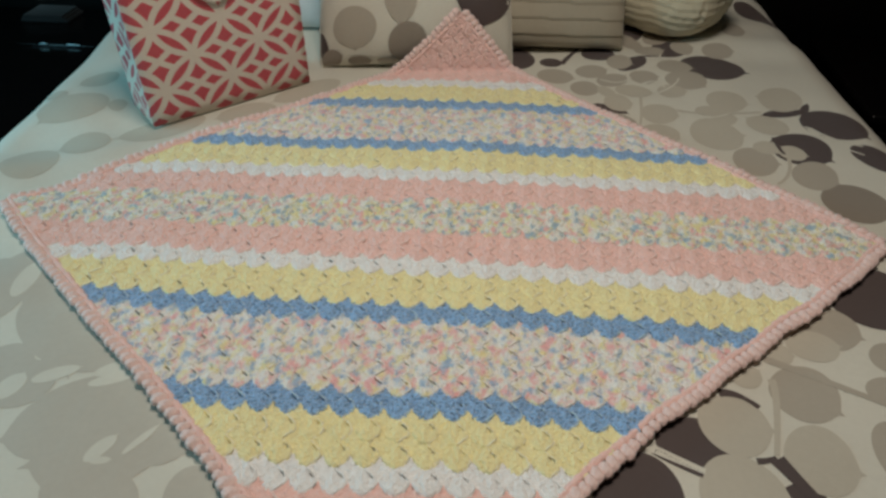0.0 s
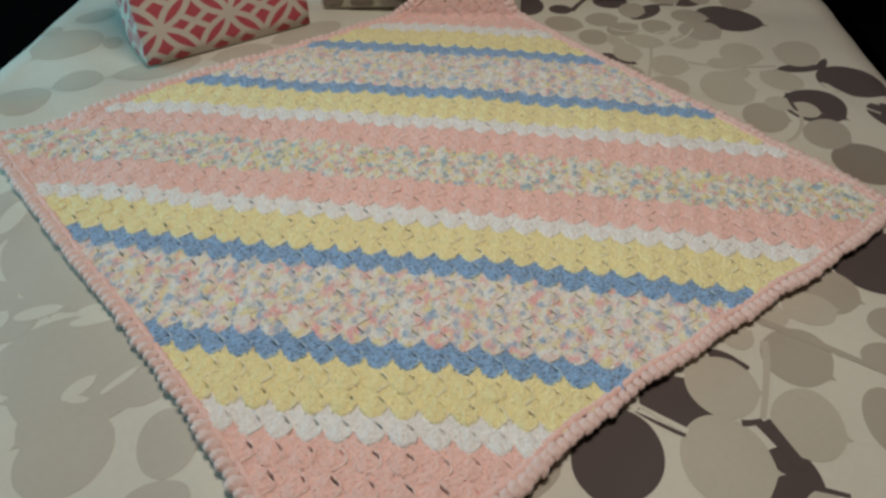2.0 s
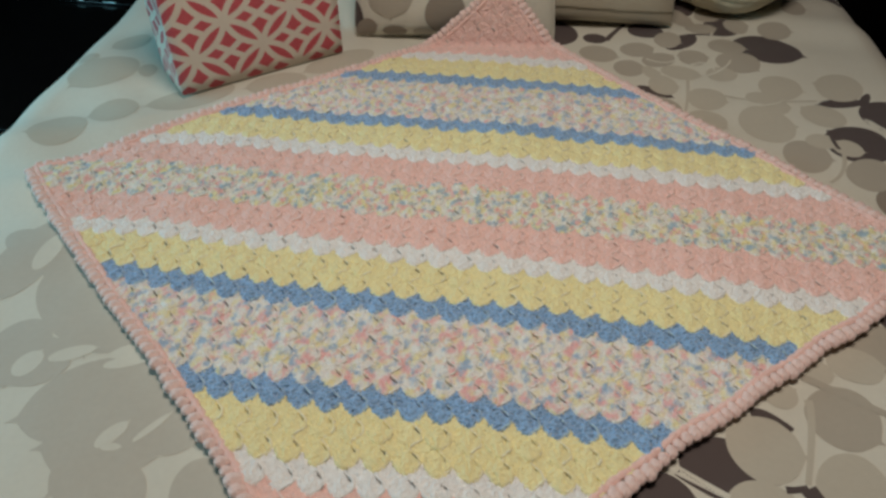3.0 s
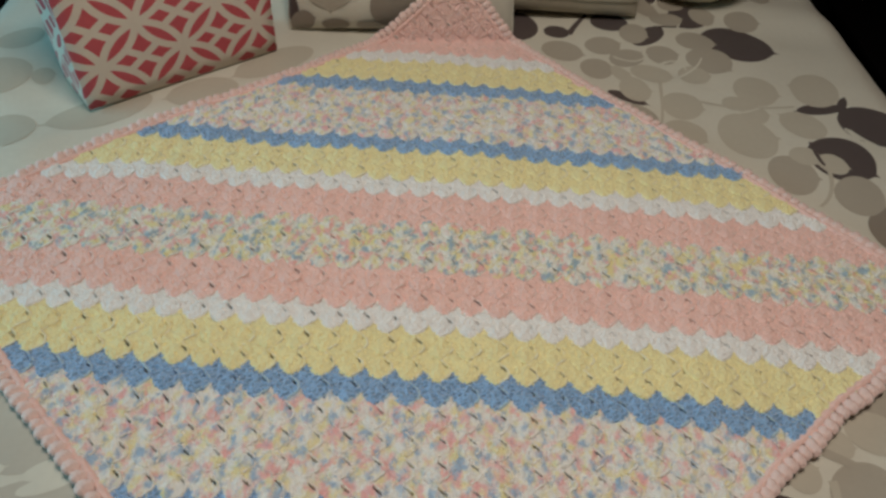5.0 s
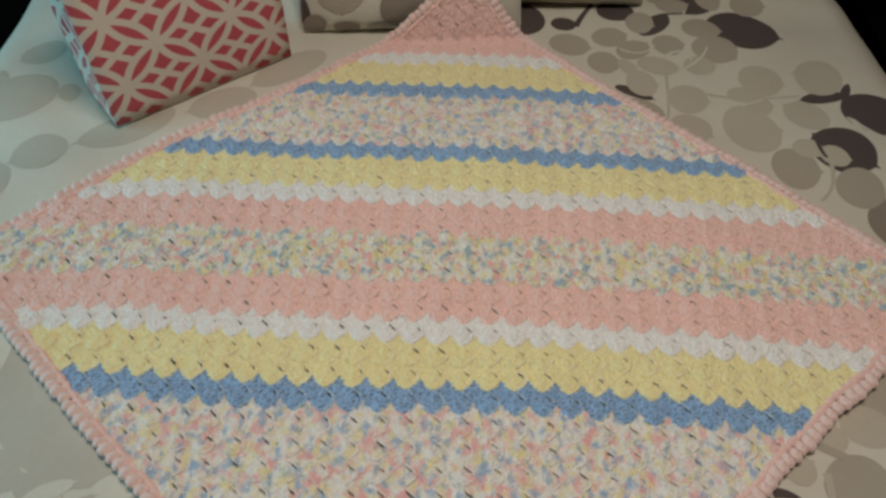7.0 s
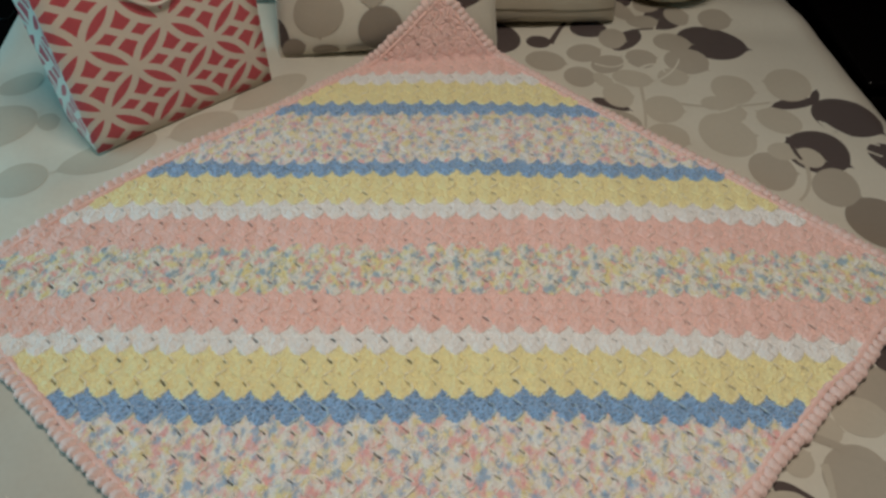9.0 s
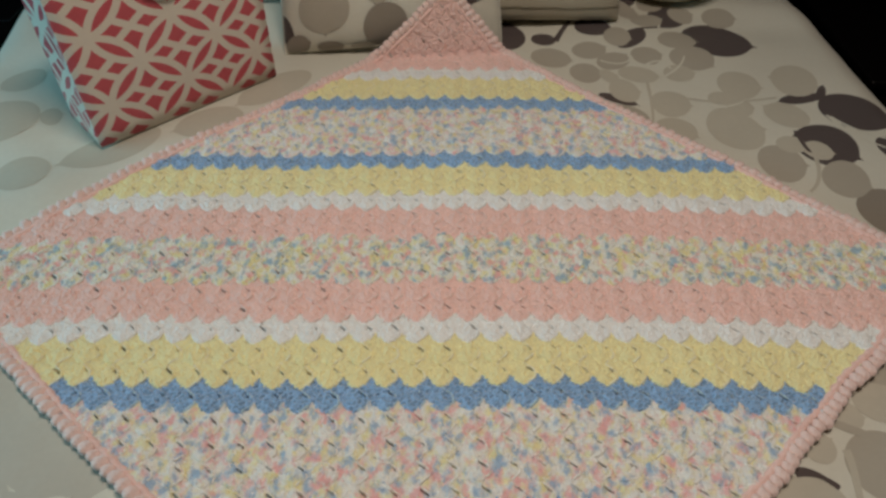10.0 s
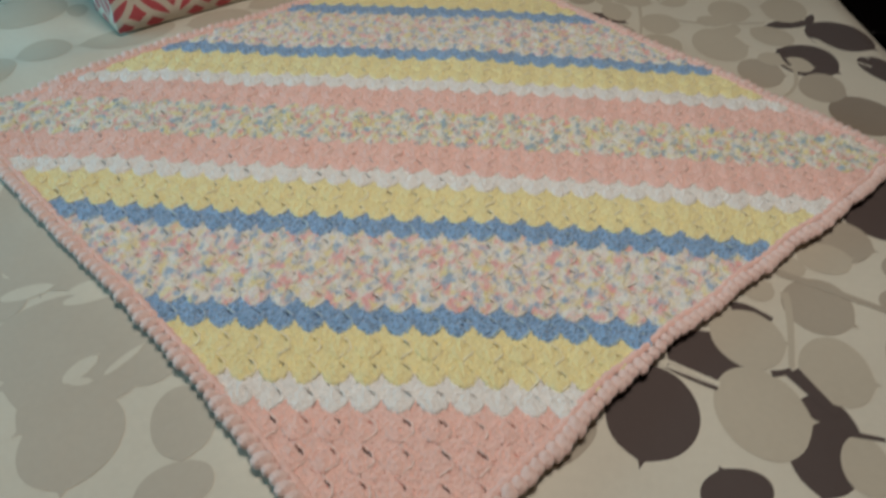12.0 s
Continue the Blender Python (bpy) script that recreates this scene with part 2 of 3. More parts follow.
nx, ny = 320, 230
verts, ys = [], np.linspace(-1.0, 1.24, ny)
for y in ys:
    for s in np.linspace(-1.33, 1.33, nx):
        verts.append(duvet_point(s, y))
duvet = mesh_ob("duvet", verts, grid_faces(ny, nx), cream_cloth)
solid = duvet.modifiers.new("thickness", "SOLIDIFY")
solid.thickness, solid.offset = 0.02, -1
tagged(duvet, "cream sateen duvet with taupe and dark brown leaf print", "duvet")

layer = 0


def leaf_rows(ax, ay, bx, by, width, n=24, k=13):
    """Places in the plane over a leaf from its stem end a to its tip b."""
    length = math.hypot(bx - ax, by - ay)
    ux, uy = (bx - ax) / length, (by - ay) / length
    for i in range(n):
        s = 0.5 - 0.5 * math.cos(math.pi * i / (n - 1))
        half = 0.5 * width * math.sqrt(max(0.0, 1 - ((s - 0.455) / 0.455) ** 2))
        if s > 0.75:
            half = max(half, 0.22 * width * ((1 - s) / 0.25) ** 1.5)
        half += 0.0004
        for j in range(k):
            o = half * (2 * j / (k - 1) - 1) + 0.02 * width * math.sin(5 * s + 40 * ax)
            yield ax + ux * length * s - uy * o, ay + uy * length * s + ux * o


def leaf_print(ax, ay, bx, by, width, tone):
    """One printed leaf of the duvet, a film of colour on its cloth."""
    global layer
    layer += 1
    lift = 0.000001 * layer + {"dark": 0.00018, "brn": 0.00022, "mid": 0.0003, "pale": 0.0003, "lt": 0.00042, "crm": 0.0005}[tone]
    verts = []
    for x, y in leaf_rows(ax, ay, bx, by, width):
        verts.append(duvet_point(x, y, lift))
    return mesh_ob("printed_leaf", verts, grid_faces(24, 13), tones[tone], duvet, {
        "dark": "dark brown printed leaf", "brn": "brown printed leaf", "mid": "taupe printed leaf", "lt": "light taupe printed leaf", "pale": "pale beige printed leaf", "crm": "cream gap in the leaf print"}[tone])


def stem_print(p0, p1, p2, tone, width):
    """One thin printed stem, a curved ribbon through three places."""
    global layer
    layer += 1
    verts, n = [], 18
    for i in range(n):
        s = i / (n - 1)
        f0, f1, f2 = 2 * (s - 0.5) * (s - 1), -4 * s * (s - 1), 2 * s * (s - 0.5)
        g0, g1, g2 = 4 * s - 3, 4 - 8 * s, 4 * s - 1
        x, y = (f0 * p0[k] + f1 * p1[k] + f2 * p2[k] for k in (0, 1))
        dx, dy = (g0 * p0[k] + g1 * p1[k] + g2 * p2[k] for k in (0, 1))
        length = math.hypot(dx, dy) + 1e-9
        for o in (-1, 1):
            w = width * (0.55 - 0.2 * s) * o
            verts.append(duvet_point(x - dy / length * w, y + dx / length * w, 0.0006 + 0.000001 * layer))
    return mesh_ob("printed_stem", verts, grid_faces(n, 2), tones[tone], duvet)


leaf_print(0.503, 0.691, 0.651, 0.635, 0.137, dark)
leaf_print(0.119, 0.727, 0.124, 0.595, 0.091, dark)
leaf_print(0.180, 0.652, 0.236, 0.657, 0.049, dark)
leaf_print(0.280, 0.724, 0.361, 0.697, 0.080, dark)
leaf_print(0.360, 0.627, 0.429, 0.713, 0.046, dark)
leaf_print(0.526, 0.763, 0.456, 0.722, 0.044, dark)
leaf_print(0.292, 0.452, 0.364, 0.415, 0.028, dark)
leaf_print(0.712, 0.449, 0.808, 0.349, 0.115, dark)
leaf_print(0.716, 0.458, 0.622, 0.435, 0.032, dark)
leaf_print(0.705, 0.441, 0.733, 0.495, 0.016, dark)
leaf_print(0.622, 0.335, 0.716, 0.261, 0.123, dark)
leaf_print(0.767, 0.325, 0.830, 0.223, 0.071, dark)
leaf_print(0.449, 0.669, 0.533, 0.655, 0.077, mid)
leaf_print(0.467, 0.617, 0.542, 0.553, 0.092, mid)
leaf_print(0.380, 0.597, 0.448, 0.601, 0.068, mid)
leaf_print(0.335, 0.679, 0.395, 0.661, 0.079, mid)
leaf_print(0.261, 0.599, 0.336, 0.628, 0.063, mid)
leaf_print(0.311, 0.548, 0.373, 0.606, 0.056, mid)
leaf_print(0.246, 0.523, 0.314, 0.531, 0.070, mid)
leaf_print(0.307, 0.508, 0.341, 0.522, 0.056, lt)
leaf_print(0.174, 0.589, 0.261, 0.570, 0.072, mid)
leaf_print(0.314, 0.465, 0.377, 0.465, 0.082, lt)
leaf_print(0.387, 0.434, 0.465, 0.415, 0.086, lt)
leaf_print(0.432, 0.530, 0.498, 0.533, 0.060, lt)
leaf_print(0.342, 0.533, 0.427, 0.518, 0.058, lt)
leaf_print(0.529, 0.502, 0.614, 0.477, 0.096, lt)
leaf_print(0.723, 0.497, 0.631, 0.522, 0.113, lt)
leaf_print(0.499, 0.433, 0.549, 0.458, 0.043, lt)
leaf_print(0.472, 0.344, 0.578, 0.348, 0.128, lt)
leaf_print(0.524, 0.418, 0.578, 0.413, 0.058, lt)
leaf_print(0.381, 0.360, 0.451, 0.317, 0.080, lt)
leaf_print(0.309, 0.408, 0.377, 0.362, 0.046, mid)
leaf_print(0.659, 0.365, 0.590, 0.424, 0.076, lt)
leaf_print(0.532, 0.256, 0.616, 0.239, 0.101, mid)
leaf_print(0.589, 0.319, 0.622, 0.278, 0.054, lt)
leaf_print(0.621, 0.290, 0.674, 0.277, 0.053, lt)
leaf_print(0.631, 0.228, 0.702, 0.186, 0.101, mid)
leaf_print(0.566, 0.764, 0.644, 0.759, 0.074, mid)
leaf_print(0.639, 0.898, 0.698, 0.890, 0.104, mid)
leaf_print(0.720, 1.108, 0.795, 0.938, 0.064, dark)
leaf_print(0.382, 0.866, 0.443, 0.863, 0.087, dark)
leaf_print(0.378, 0.792, 0.428, 0.813, 0.099, mid)
leaf_print(0.435, 0.822, 0.497, 0.835, 0.066, mid)
leaf_print(0.406, 0.741, 0.481, 0.756, 0.062, mid)
leaf_print(0.494, 0.772, 0.551, 0.777, 0.072, mid)
leaf_print(0.457, 0.753, 0.512, 0.813, 0.056, dark)
leaf_print(0.299, -0.407, 0.266, -0.530, 0.094, dark)
leaf_print(0.359, -0.571, 0.341, -0.520, 0.072, dark)
leaf_print(0.312, -0.386, 0.416, -0.399, 0.077, dark)
leaf_print(0.365, -0.351, 0.454, -0.363, 0.087, lt)
leaf_print(0.350, -0.448, 0.454, -0.462, 0.111, lt)
leaf_print(0.468, -0.429, 0.429, -0.555, 0.073, dark)
leaf_print(0.461, -0.502, 0.510, -0.516, 0.069, lt)
leaf_print(0.225, -0.486, 0.179, -0.537, 0.022, mid)
leaf_print(-0.303, -0.495, -0.266, -0.606, 0.097, pale)
leaf_print(-0.246, -0.422, -0.394, -0.499, 0.137, pale)
leaf_print(-0.212, -0.437, -0.279, -0.469, 0.056, pale)
leaf_print(-0.199, -0.477, -0.169, -0.566, 0.062, pale)
leaf_print(-0.138, -0.567, -0.205, -0.611, 0.052, pale)
leaf_print(-0.484, -0.272, -0.404, -0.372, 0.054, pale)
leaf_print(-0.464, -0.245, -0.332, -0.369, 0.054, pale)
leaf_print(-0.497, 0.317, -0.644, 0.207, 0.087, lt)
leaf_print(-0.365, 0.374, -0.481, 0.308, 0.080, lt)
leaf_print(-0.265, 0.514, -0.388, 0.390, 0.074, lt)
leaf_print(-0.718, 0.341, -0.681, 0.358, 0.050, lt)
leaf_print(-0.755, 0.390, -0.822, 0.248, 0.127, lt)
leaf_print(-0.775, 0.500, -0.836, 0.431, 0.077, lt)
leaf_print(-0.651, 0.218, -0.728, 0.156, 0.098, lt)
leaf_print(-0.707, 0.135, -0.800, 0.078, 0.116, lt)
leaf_print(-0.843, 0.399, -0.867, 0.357, 0.056, lt)
leaf_print(-0.376, -0.378, -0.318, -0.352, 0.017, crm)
leaf_print(-0.285, -0.471, -0.259, -0.426, 0.009, crm)
leaf_print(-0.317, -0.484, -0.293, -0.479, 0.009, crm)
leaf_print(0.658, 0.155, 0.760, 0.093, 0.116, brn)
leaf_print(0.578, -0.116, 0.726, -0.112, 0.133, dark)
leaf_print(0.530, -0.166, 0.605, -0.204, 0.085, mid)
leaf_print(0.500, -0.221, 0.572, -0.216, 0.056, lt)
leaf_print(0.472, -0.235, 0.507, -0.239, 0.036, lt)
leaf_print(0.418, -0.289, 0.457, -0.267, 0.040, lt)
leaf_print(0.468, -0.277, 0.539, -0.330, 0.090, mid)
leaf_print(0.575, -0.290, 0.636, -0.288, 0.046, mid)
leaf_print(0.599, -0.242, 0.664, -0.221, 0.052, mid)
leaf_print(0.454, -0.385, 0.535, -0.409, 0.094, lt)
leaf_print(0.554, -0.374, 0.611, -0.379, 0.087, mid)
leaf_print(-0.650, -0.167, -0.485, -0.238, 0.064, pale)
leaf_print(-0.457, -0.346, -0.478, -0.429, 0.094, pale)
leaf_print(-0.540, -0.234, -0.352, -0.362, 0.093, pale)
leaf_print(-0.280, -0.382, -0.445, -0.473, 0.121, pale)
leaf_print(-0.590, -0.128, -0.585, -0.312, 0.085, pale)
leaf_print(-0.518, -0.142, -0.535, -0.262, 0.075, pale)
leaf_print(-0.507, -0.319, -0.494, -0.443, 0.086, pale)
leaf_print(-0.288, -0.468, -0.343, -0.551, 0.075, pale)
leaf_print(-0.451, -0.379, -0.396, -0.350, 0.021, crm)
leaf_print(-0.378, -0.362, -0.318, -0.330, 0.021, crm)
leaf_print(-0.477, -0.409, -0.467, -0.365, 0.032, crm)
leaf_print(-0.323, -0.485, -0.302, -0.445, 0.019, crm)
leaf_print(-0.564, -0.236, -0.570, -0.154, 0.030, crm)
stem_print((0.705, 0.387), (0.736, 0.347), (0.783, 0.322), crm, 0.0075)
stem_print((0.700, 0.392), (0.730, 0.332), (0.775, 0.291), crm, 0.0060)
stem_print((0.459, 0.442), (0.533, 0.433), (0.628, 0.449), lt, 0.0060)
stem_print((0.633, 0.264), (0.619, 0.211), (0.591, 0.173), lt, 0.0070)
stem_print((0.230, 0.646), (0.248, 0.691), (0.270, 0.734), dark, 0.0120)
stem_print((0.626, 0.342), (0.626, 0.298), (0.631, 0.279), dark, 0.0080)
stem_print((0.409, 0.705), (0.442, 0.714), (0.479, 0.720), dark, 0.0060)
stem_print((0.313, 0.575), (0.353, 0.566), (0.383, 0.595), crm, 0.0050)
stem_print((0.402, 0.561), (0.434, 0.576), (0.450, 0.548), crm, 0.0060)
stem_print((0.490, 0.418), (0.520, 0.415), (0.561, 0.434), crm, 0.0050)
stem_print((0.435, 0.643), (0.451, 0.689), (0.466, 0.730), crm, 0.0060)
stem_print((0.430, 0.519), (0.468, 0.557), (0.487, 0.595), crm, 0.0050)
stem_print((0.393, 0.499), (0.386, 0.419), (0.377, 0.364), lt, 0.0060)
stem_print((0.309, -0.403), (0.333, -0.418), (0.358, -0.430), dark, 0.0090)
stem_print((0.303, -0.398), (0.328, -0.410), (0.361, -0.425), crm, 0.0110)
stem_print((0.397, -0.313), (0.420, -0.314), (0.441, -0.327), dark, 0.0070)
stem_print((0.420, -0.405), (0.431, -0.403), (0.443, -0.398), dark, 0.0080)
stem_print((0.443, -0.400), (0.456, -0.421), (0.475, -0.452), dark, 0.0180)
stem_print((0.476, -0.472), (0.492, -0.474), (0.513, -0.477), dark, 0.0070)
stem_print((0.548, -0.291), (0.567, -0.295), (0.580, -0.302), mid, 0.0060)
stem_print((0.398, -0.309), (0.418, -0.311), (0.440, -0.329), dark, 0.0080)
stem_print((0.466, -0.247), (0.534, -0.280), (0.597, -0.311), mid, 0.0110)
stem_print((0.466, -0.282), (0.462, -0.322), (0.444, -0.395), lt, 0.0090)


# ---------------------------------------------------------------- crocheted blanket
N, D, H = 41, 0.0338, 0.0166
BASE = 0.6568
FOOT, LEAN_BACK, BEND = 0.545, radians(76), 0.02


def lay(q):
    """Places of the flat blanket (x, y, height over its underside) laid on the bed and, at the far corner, up the cushion."""
    q = np.asarray(q, float)
    x, y, h = q[:, 0].copy(), q[:, 1].copy(), q[:, 2]
    # the far half lies a little wider, the edges wave a little
    x = x * (1 + 0.012 * smoothstep(0.05, 0.2, y) - 0.050 * smoothstep(0.25, 0.45, y))
    x = x + 0.05 * smoothstep(-0.2, -0.6, y) * (0.6 - 0.4 * np.clip(x / 0.3, -1, 1))
    x = x + 0.02 * smoothstep(-0.40, -0.60, y) * np.clip(x / 0.12, 0, 1)
    y = y - 0.032 * smoothstep(-0.40, -0.70, x) + 0.006 * np.sin(5.0 * x + 0.5) + 0.004 * np.sin(9 * x) * smoothstep(0.1, -0.4, y)
    y = y + 0.011 * smoothstep(-0.26, -0.38, y)
    # the near right edge is pulled in and out in slow waves
    near = smoothstep(0.10, 0.0, (0.49 * (0.693 - x) + 0.49 * (y + 0.0)) / 0.693) * smoothstep(0.02, -0.06, y)
    wave = near * (0.0034 * np.cos((x - 0.31) * 23.3) + 0.0016 * np.sin(71 * x + 0.6))
    x, y = x + 0.7 * wave, y - 0.7 * wave
    ground = BASE + duvet_wrinkle(x, np.minimum(y, 0.6)) + 0.0015 * np.sin(31 * x + 12 * y) * np.sin(23 * y)
    s = y - (FOOT + 0.12 * x)
    a = np.clip(s / BEND, 0, LEAN_BACK)
    rest = np.maximum(0, s - BEND * LEAN_BACK)
    bent = s > 0
    py = np.where(bent, y - s + BEND * np.sin(a) + rest * math.cos(LEAN_BACK) - h * np.sin(a), y)
    pz = np.where(bent, ground + BEND * (1 - np.cos(a)) + rest * math.sin(LEAN_BACK) + h * np.cos(a), ground + h)
    return np.stack([x, py, pz], 1)


def block_template(seed, shell):
    """One crochet block in cell units (0..1, 0..1, metres up). The shells of every second row are large, round and proud, the blocks
    between them lower; both are dented where a slit opens on the shell's far right edge."""
    rng = random.Random(seed)
    off = Vector((seed * 3.1, seed * 1.7, 0))
    n = 20
    size, press = (1.29, 0.25) if shell else (1.22, 0.10)
    slit_at, slit_l = 0.50 + rng.uniform(-0.05, 0.05), rng.uniform(0.14, 0.24) if shell else 0.30
    slit_w = (0.035, 0.04, 0.05, 0.035, 0.055, 0.04, 0.03)[seed // 20 % 7] if shell else 0.055
    slit_d = (0.0105, 0.0145, 0.0125, 0.009, 0.0155, 0.012, 0.010)[seed // 20 % 7]
    edge = 0.15 if shell else 0.93
    fine = sorted(list(np.linspace(0, 1, n)) + [edge + q for q in (-0.06, -0.04, -0.02, 0.0, 0.02, 0.04)])
    even = list(np.linspace(0, 1, n))
    grid_a, grid_c = (even, fine) if shell else (fine, even)
    verts = []
    for a in grid_a:
        for c in grid_c:
            u, w = 2 * a - 1, 2 * c - 1
            k = 1 - press * (abs(u * w)) ** 1.3
            wa, wc = (0.06 * noise.noise(Vector((u * 2.4, w * 2.4, z)) + off) for z in (7, 9))
            pa, pc = 0.5 + size * 0.5 * (u * k + wa), 0.5 + size * 0.5 * (w * k + wc)
            rim = max(abs(u), abs(w))
            dome = (1 - abs(u) ** 3) * (1 - abs(w) ** 3)
            fan = math.cos(13 * math.atan2(c + 0.35, a + 0.12) + 1.5 * noise.noise(Vector((a * 3, c * 3, 2)) + off))
            h = (0.0068 if shell else 0.0054) + (0.0018 if shell else 0.0010) * dome ** 0.8 + 0.0005 * fan * dome
            h += 0.0009 * noise.noise(Vector((a * 6, c * 6, 0)) + off) * dome + 0.0007 * noise.noise(Vector((a * 12, c * 12, 4)) + off)
            h -= 0.0036 * float(smoothstep(0.19, 0.36, noise.noise(Vector((a * 11, c * 11, 11)) + off)))
            along, over = (a, c) if shell else (c, a)
            if shell:
                # the chain of loops that closes the shell stands up as a cord along two of its edges
                h += 0.0012 * math.exp(-((c - 0.055) / 0.045) ** 2) * (0.8 + 0.2 * math.cos(38 * a)) * (1 - abs(u) ** 6)
                h += 0.0010 * math.exp(-((a - 0.055) / 0.045) ** 2) * (1 - abs(w) ** 6)
            if rim > 0.99:
                h = 0.0050 if shell else 0.0034
            if slit_w:
                e = ((along - slit_at) / slit_l) ** 2 + ((over - edge) / slit_w) ** 2
                h -= slit_d * max(0.0, 1 - e) ** 0.4
            verts.append((pa, pc, max(-0.0055, h)))
    verts = np.array(verts)
    return verts, [q for q in grid_faces(len(grid_a), len(grid_c)) if verts[list(q), 2].min() > -0.0025]


def loop_template(seed):
    """The row of loops that closes a shell on its right: a thin cord from the top corner round the right corner to the bottom, in cell units."""
    rng = random.Random(900 + seed)
    pts = []
    for i in range(15):
        t = i / 14
        s = 2 * t - 1
        bow = 0.055 * math.sin(math.pi * min(1.0, 2 * abs(s)))
        u, w = (1.04 + bow, 0.90 * -s + 0.06) if s < 0 else (1.04 - 0.88 * s, -0.02 - bow)
        round_off = 0.10 * math.exp(-(s / 0.25) ** 2)
        pts.append((u - round_off + rng.uniform(-0.012, 0.012), w + round_off + rng.uniform(-0.012, 0.012), 0.0063 + 0.0005 * math.cos(9 * t + seed) + rng.uniform(-0.0003, 0.0003)))
    return np.array(pts)


loop_cords = [loop_template(k) for k in range(6)]
templates = [[block_template(20 * k + s, s == 0) for k in range(14)] for s in (0, 1)]
blanket = tagged(new("crochet_blanket"), "striped pastel crochet baby blanket with pink bobble edge on duvet", "blanket")
STRIPES = [("pink", 10), ("white", 2), ("yellow", 4), ("blue", 2), ("speckled", 8), ("blue", 2), ("yellow", 4), ("white", 2), ("pink", 4), ("speckled_green", 5),
           ("pink", 4), ("white", 2), ("yellow", 4), ("blue", 2), ("speckled", 8), ("blue", 2), ("yellow", 4), ("white", 2), ("pink", 10)]
EX, EY = np.array([D / 2, H]), np.array([-D / 2, H])
rng = random.Random(4)
row = 0
for colour, count in STRIPES:
    vs, fs, n0 = [], [], 0
    cords, cord_faces, c0 = [], [], 0
    for r in range(row, row + count):
        for i in range(max(0, r - N + 1), min(N, r + 1)):
            j = r - i
            lower = (r % 2 == 1) if r < 43 else (r % 2 == 0)
            # the speckled yarn is worked more loosely, with wider slits
            tv, tf = templates[lower][rng.choice((1, 2, 4, 8, 9, 11, 5, 0)) if "speckled" in colour else rng.randrange(14)]
            a, c, h = tv[:, 0], tv[:, 1], tv[:, 2]
            if not lower:
                u, w = 1 - c, 1 - a
            else:
                u, w = 1 - a, c
            grow = rng.uniform(0.9, 1.12)
            x = (i + u) * EX[0] + (j + w) * EY[0]
            y = (i + u) * EX[1] + (j + w) * EY[1] - N * H
            vs.append(np.stack([x, y, h * grow], 1))
            fs.extend(tuple(q + n0 for q in f) for f in tf)
            n0 += len(tv)
            if not lower:
                q = loop_cords[rng.randrange(6)]
                x = (i + q[:, 0]) * EX[0] + (j + q[:, 1]) * EY[0]
                y = (i + q[:, 0]) * EX[1] + (j + q[:, 1]) * EY[1] - N * H
                cv, cf = tube(lay(np.stack([x, y, q[:, 2]], 1)), [0.0015 * (1 + 0.25 * math.sin(2.6 * k)) for k in range(len(q))], 6)
                cords.append(cv)
                cord_faces.extend(tuple(k + c0 for k in f) for f in cf)
                c0 += len(cv)
    row += count
    word = colour.replace("speckled_green", "speckled")
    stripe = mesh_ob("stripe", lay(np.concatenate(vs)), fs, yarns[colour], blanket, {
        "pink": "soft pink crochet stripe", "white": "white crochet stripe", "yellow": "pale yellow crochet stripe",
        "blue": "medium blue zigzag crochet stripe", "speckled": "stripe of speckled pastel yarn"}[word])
    mesh_ob("loop_edging", np.concatenate(cords), cord_faces, loop_yarns[colour], stripe, "paler fuzzy loops between the shells")["kind"] = "stuff"

# edging: a corded chain all round and bobbles on it
bobble_bm = bmesh.new()
bmesh.ops.create_icosphere(bobble_bm, subdivisions=3, radius=1)
for v in bobble_bm.verts:
    ridge = 1 + 0.06 * math.cos(5 * math.atan2(v.co.z, v.co.x) + 3 * v.co.y) + 0.16 * noise.noise(v.co * 2.3)
    v.co = Vector((v.co.x * 0.0078 * ridge, v.co.y * 0.0098 * ridge, v.co.z * 0.0068 * ridge))
bobble_me = bpy.data.meshes.new("bobble")
bobble_bm.to_mesh(bobble_me)
bobble_bm.free()
bobble_me.materials.append(yarn("pink_edging_yarn", (0.92, 0.66, 0.60)))
bobble_me.polygons.foreach_set("use_smooth", [True] * len(bobble_me.polygons))
corners = [np.array((0, -N * H)), np.array((N * D / 2, 0)), np.array((0, N * H)), np.array((-N * D / 2, 0))]
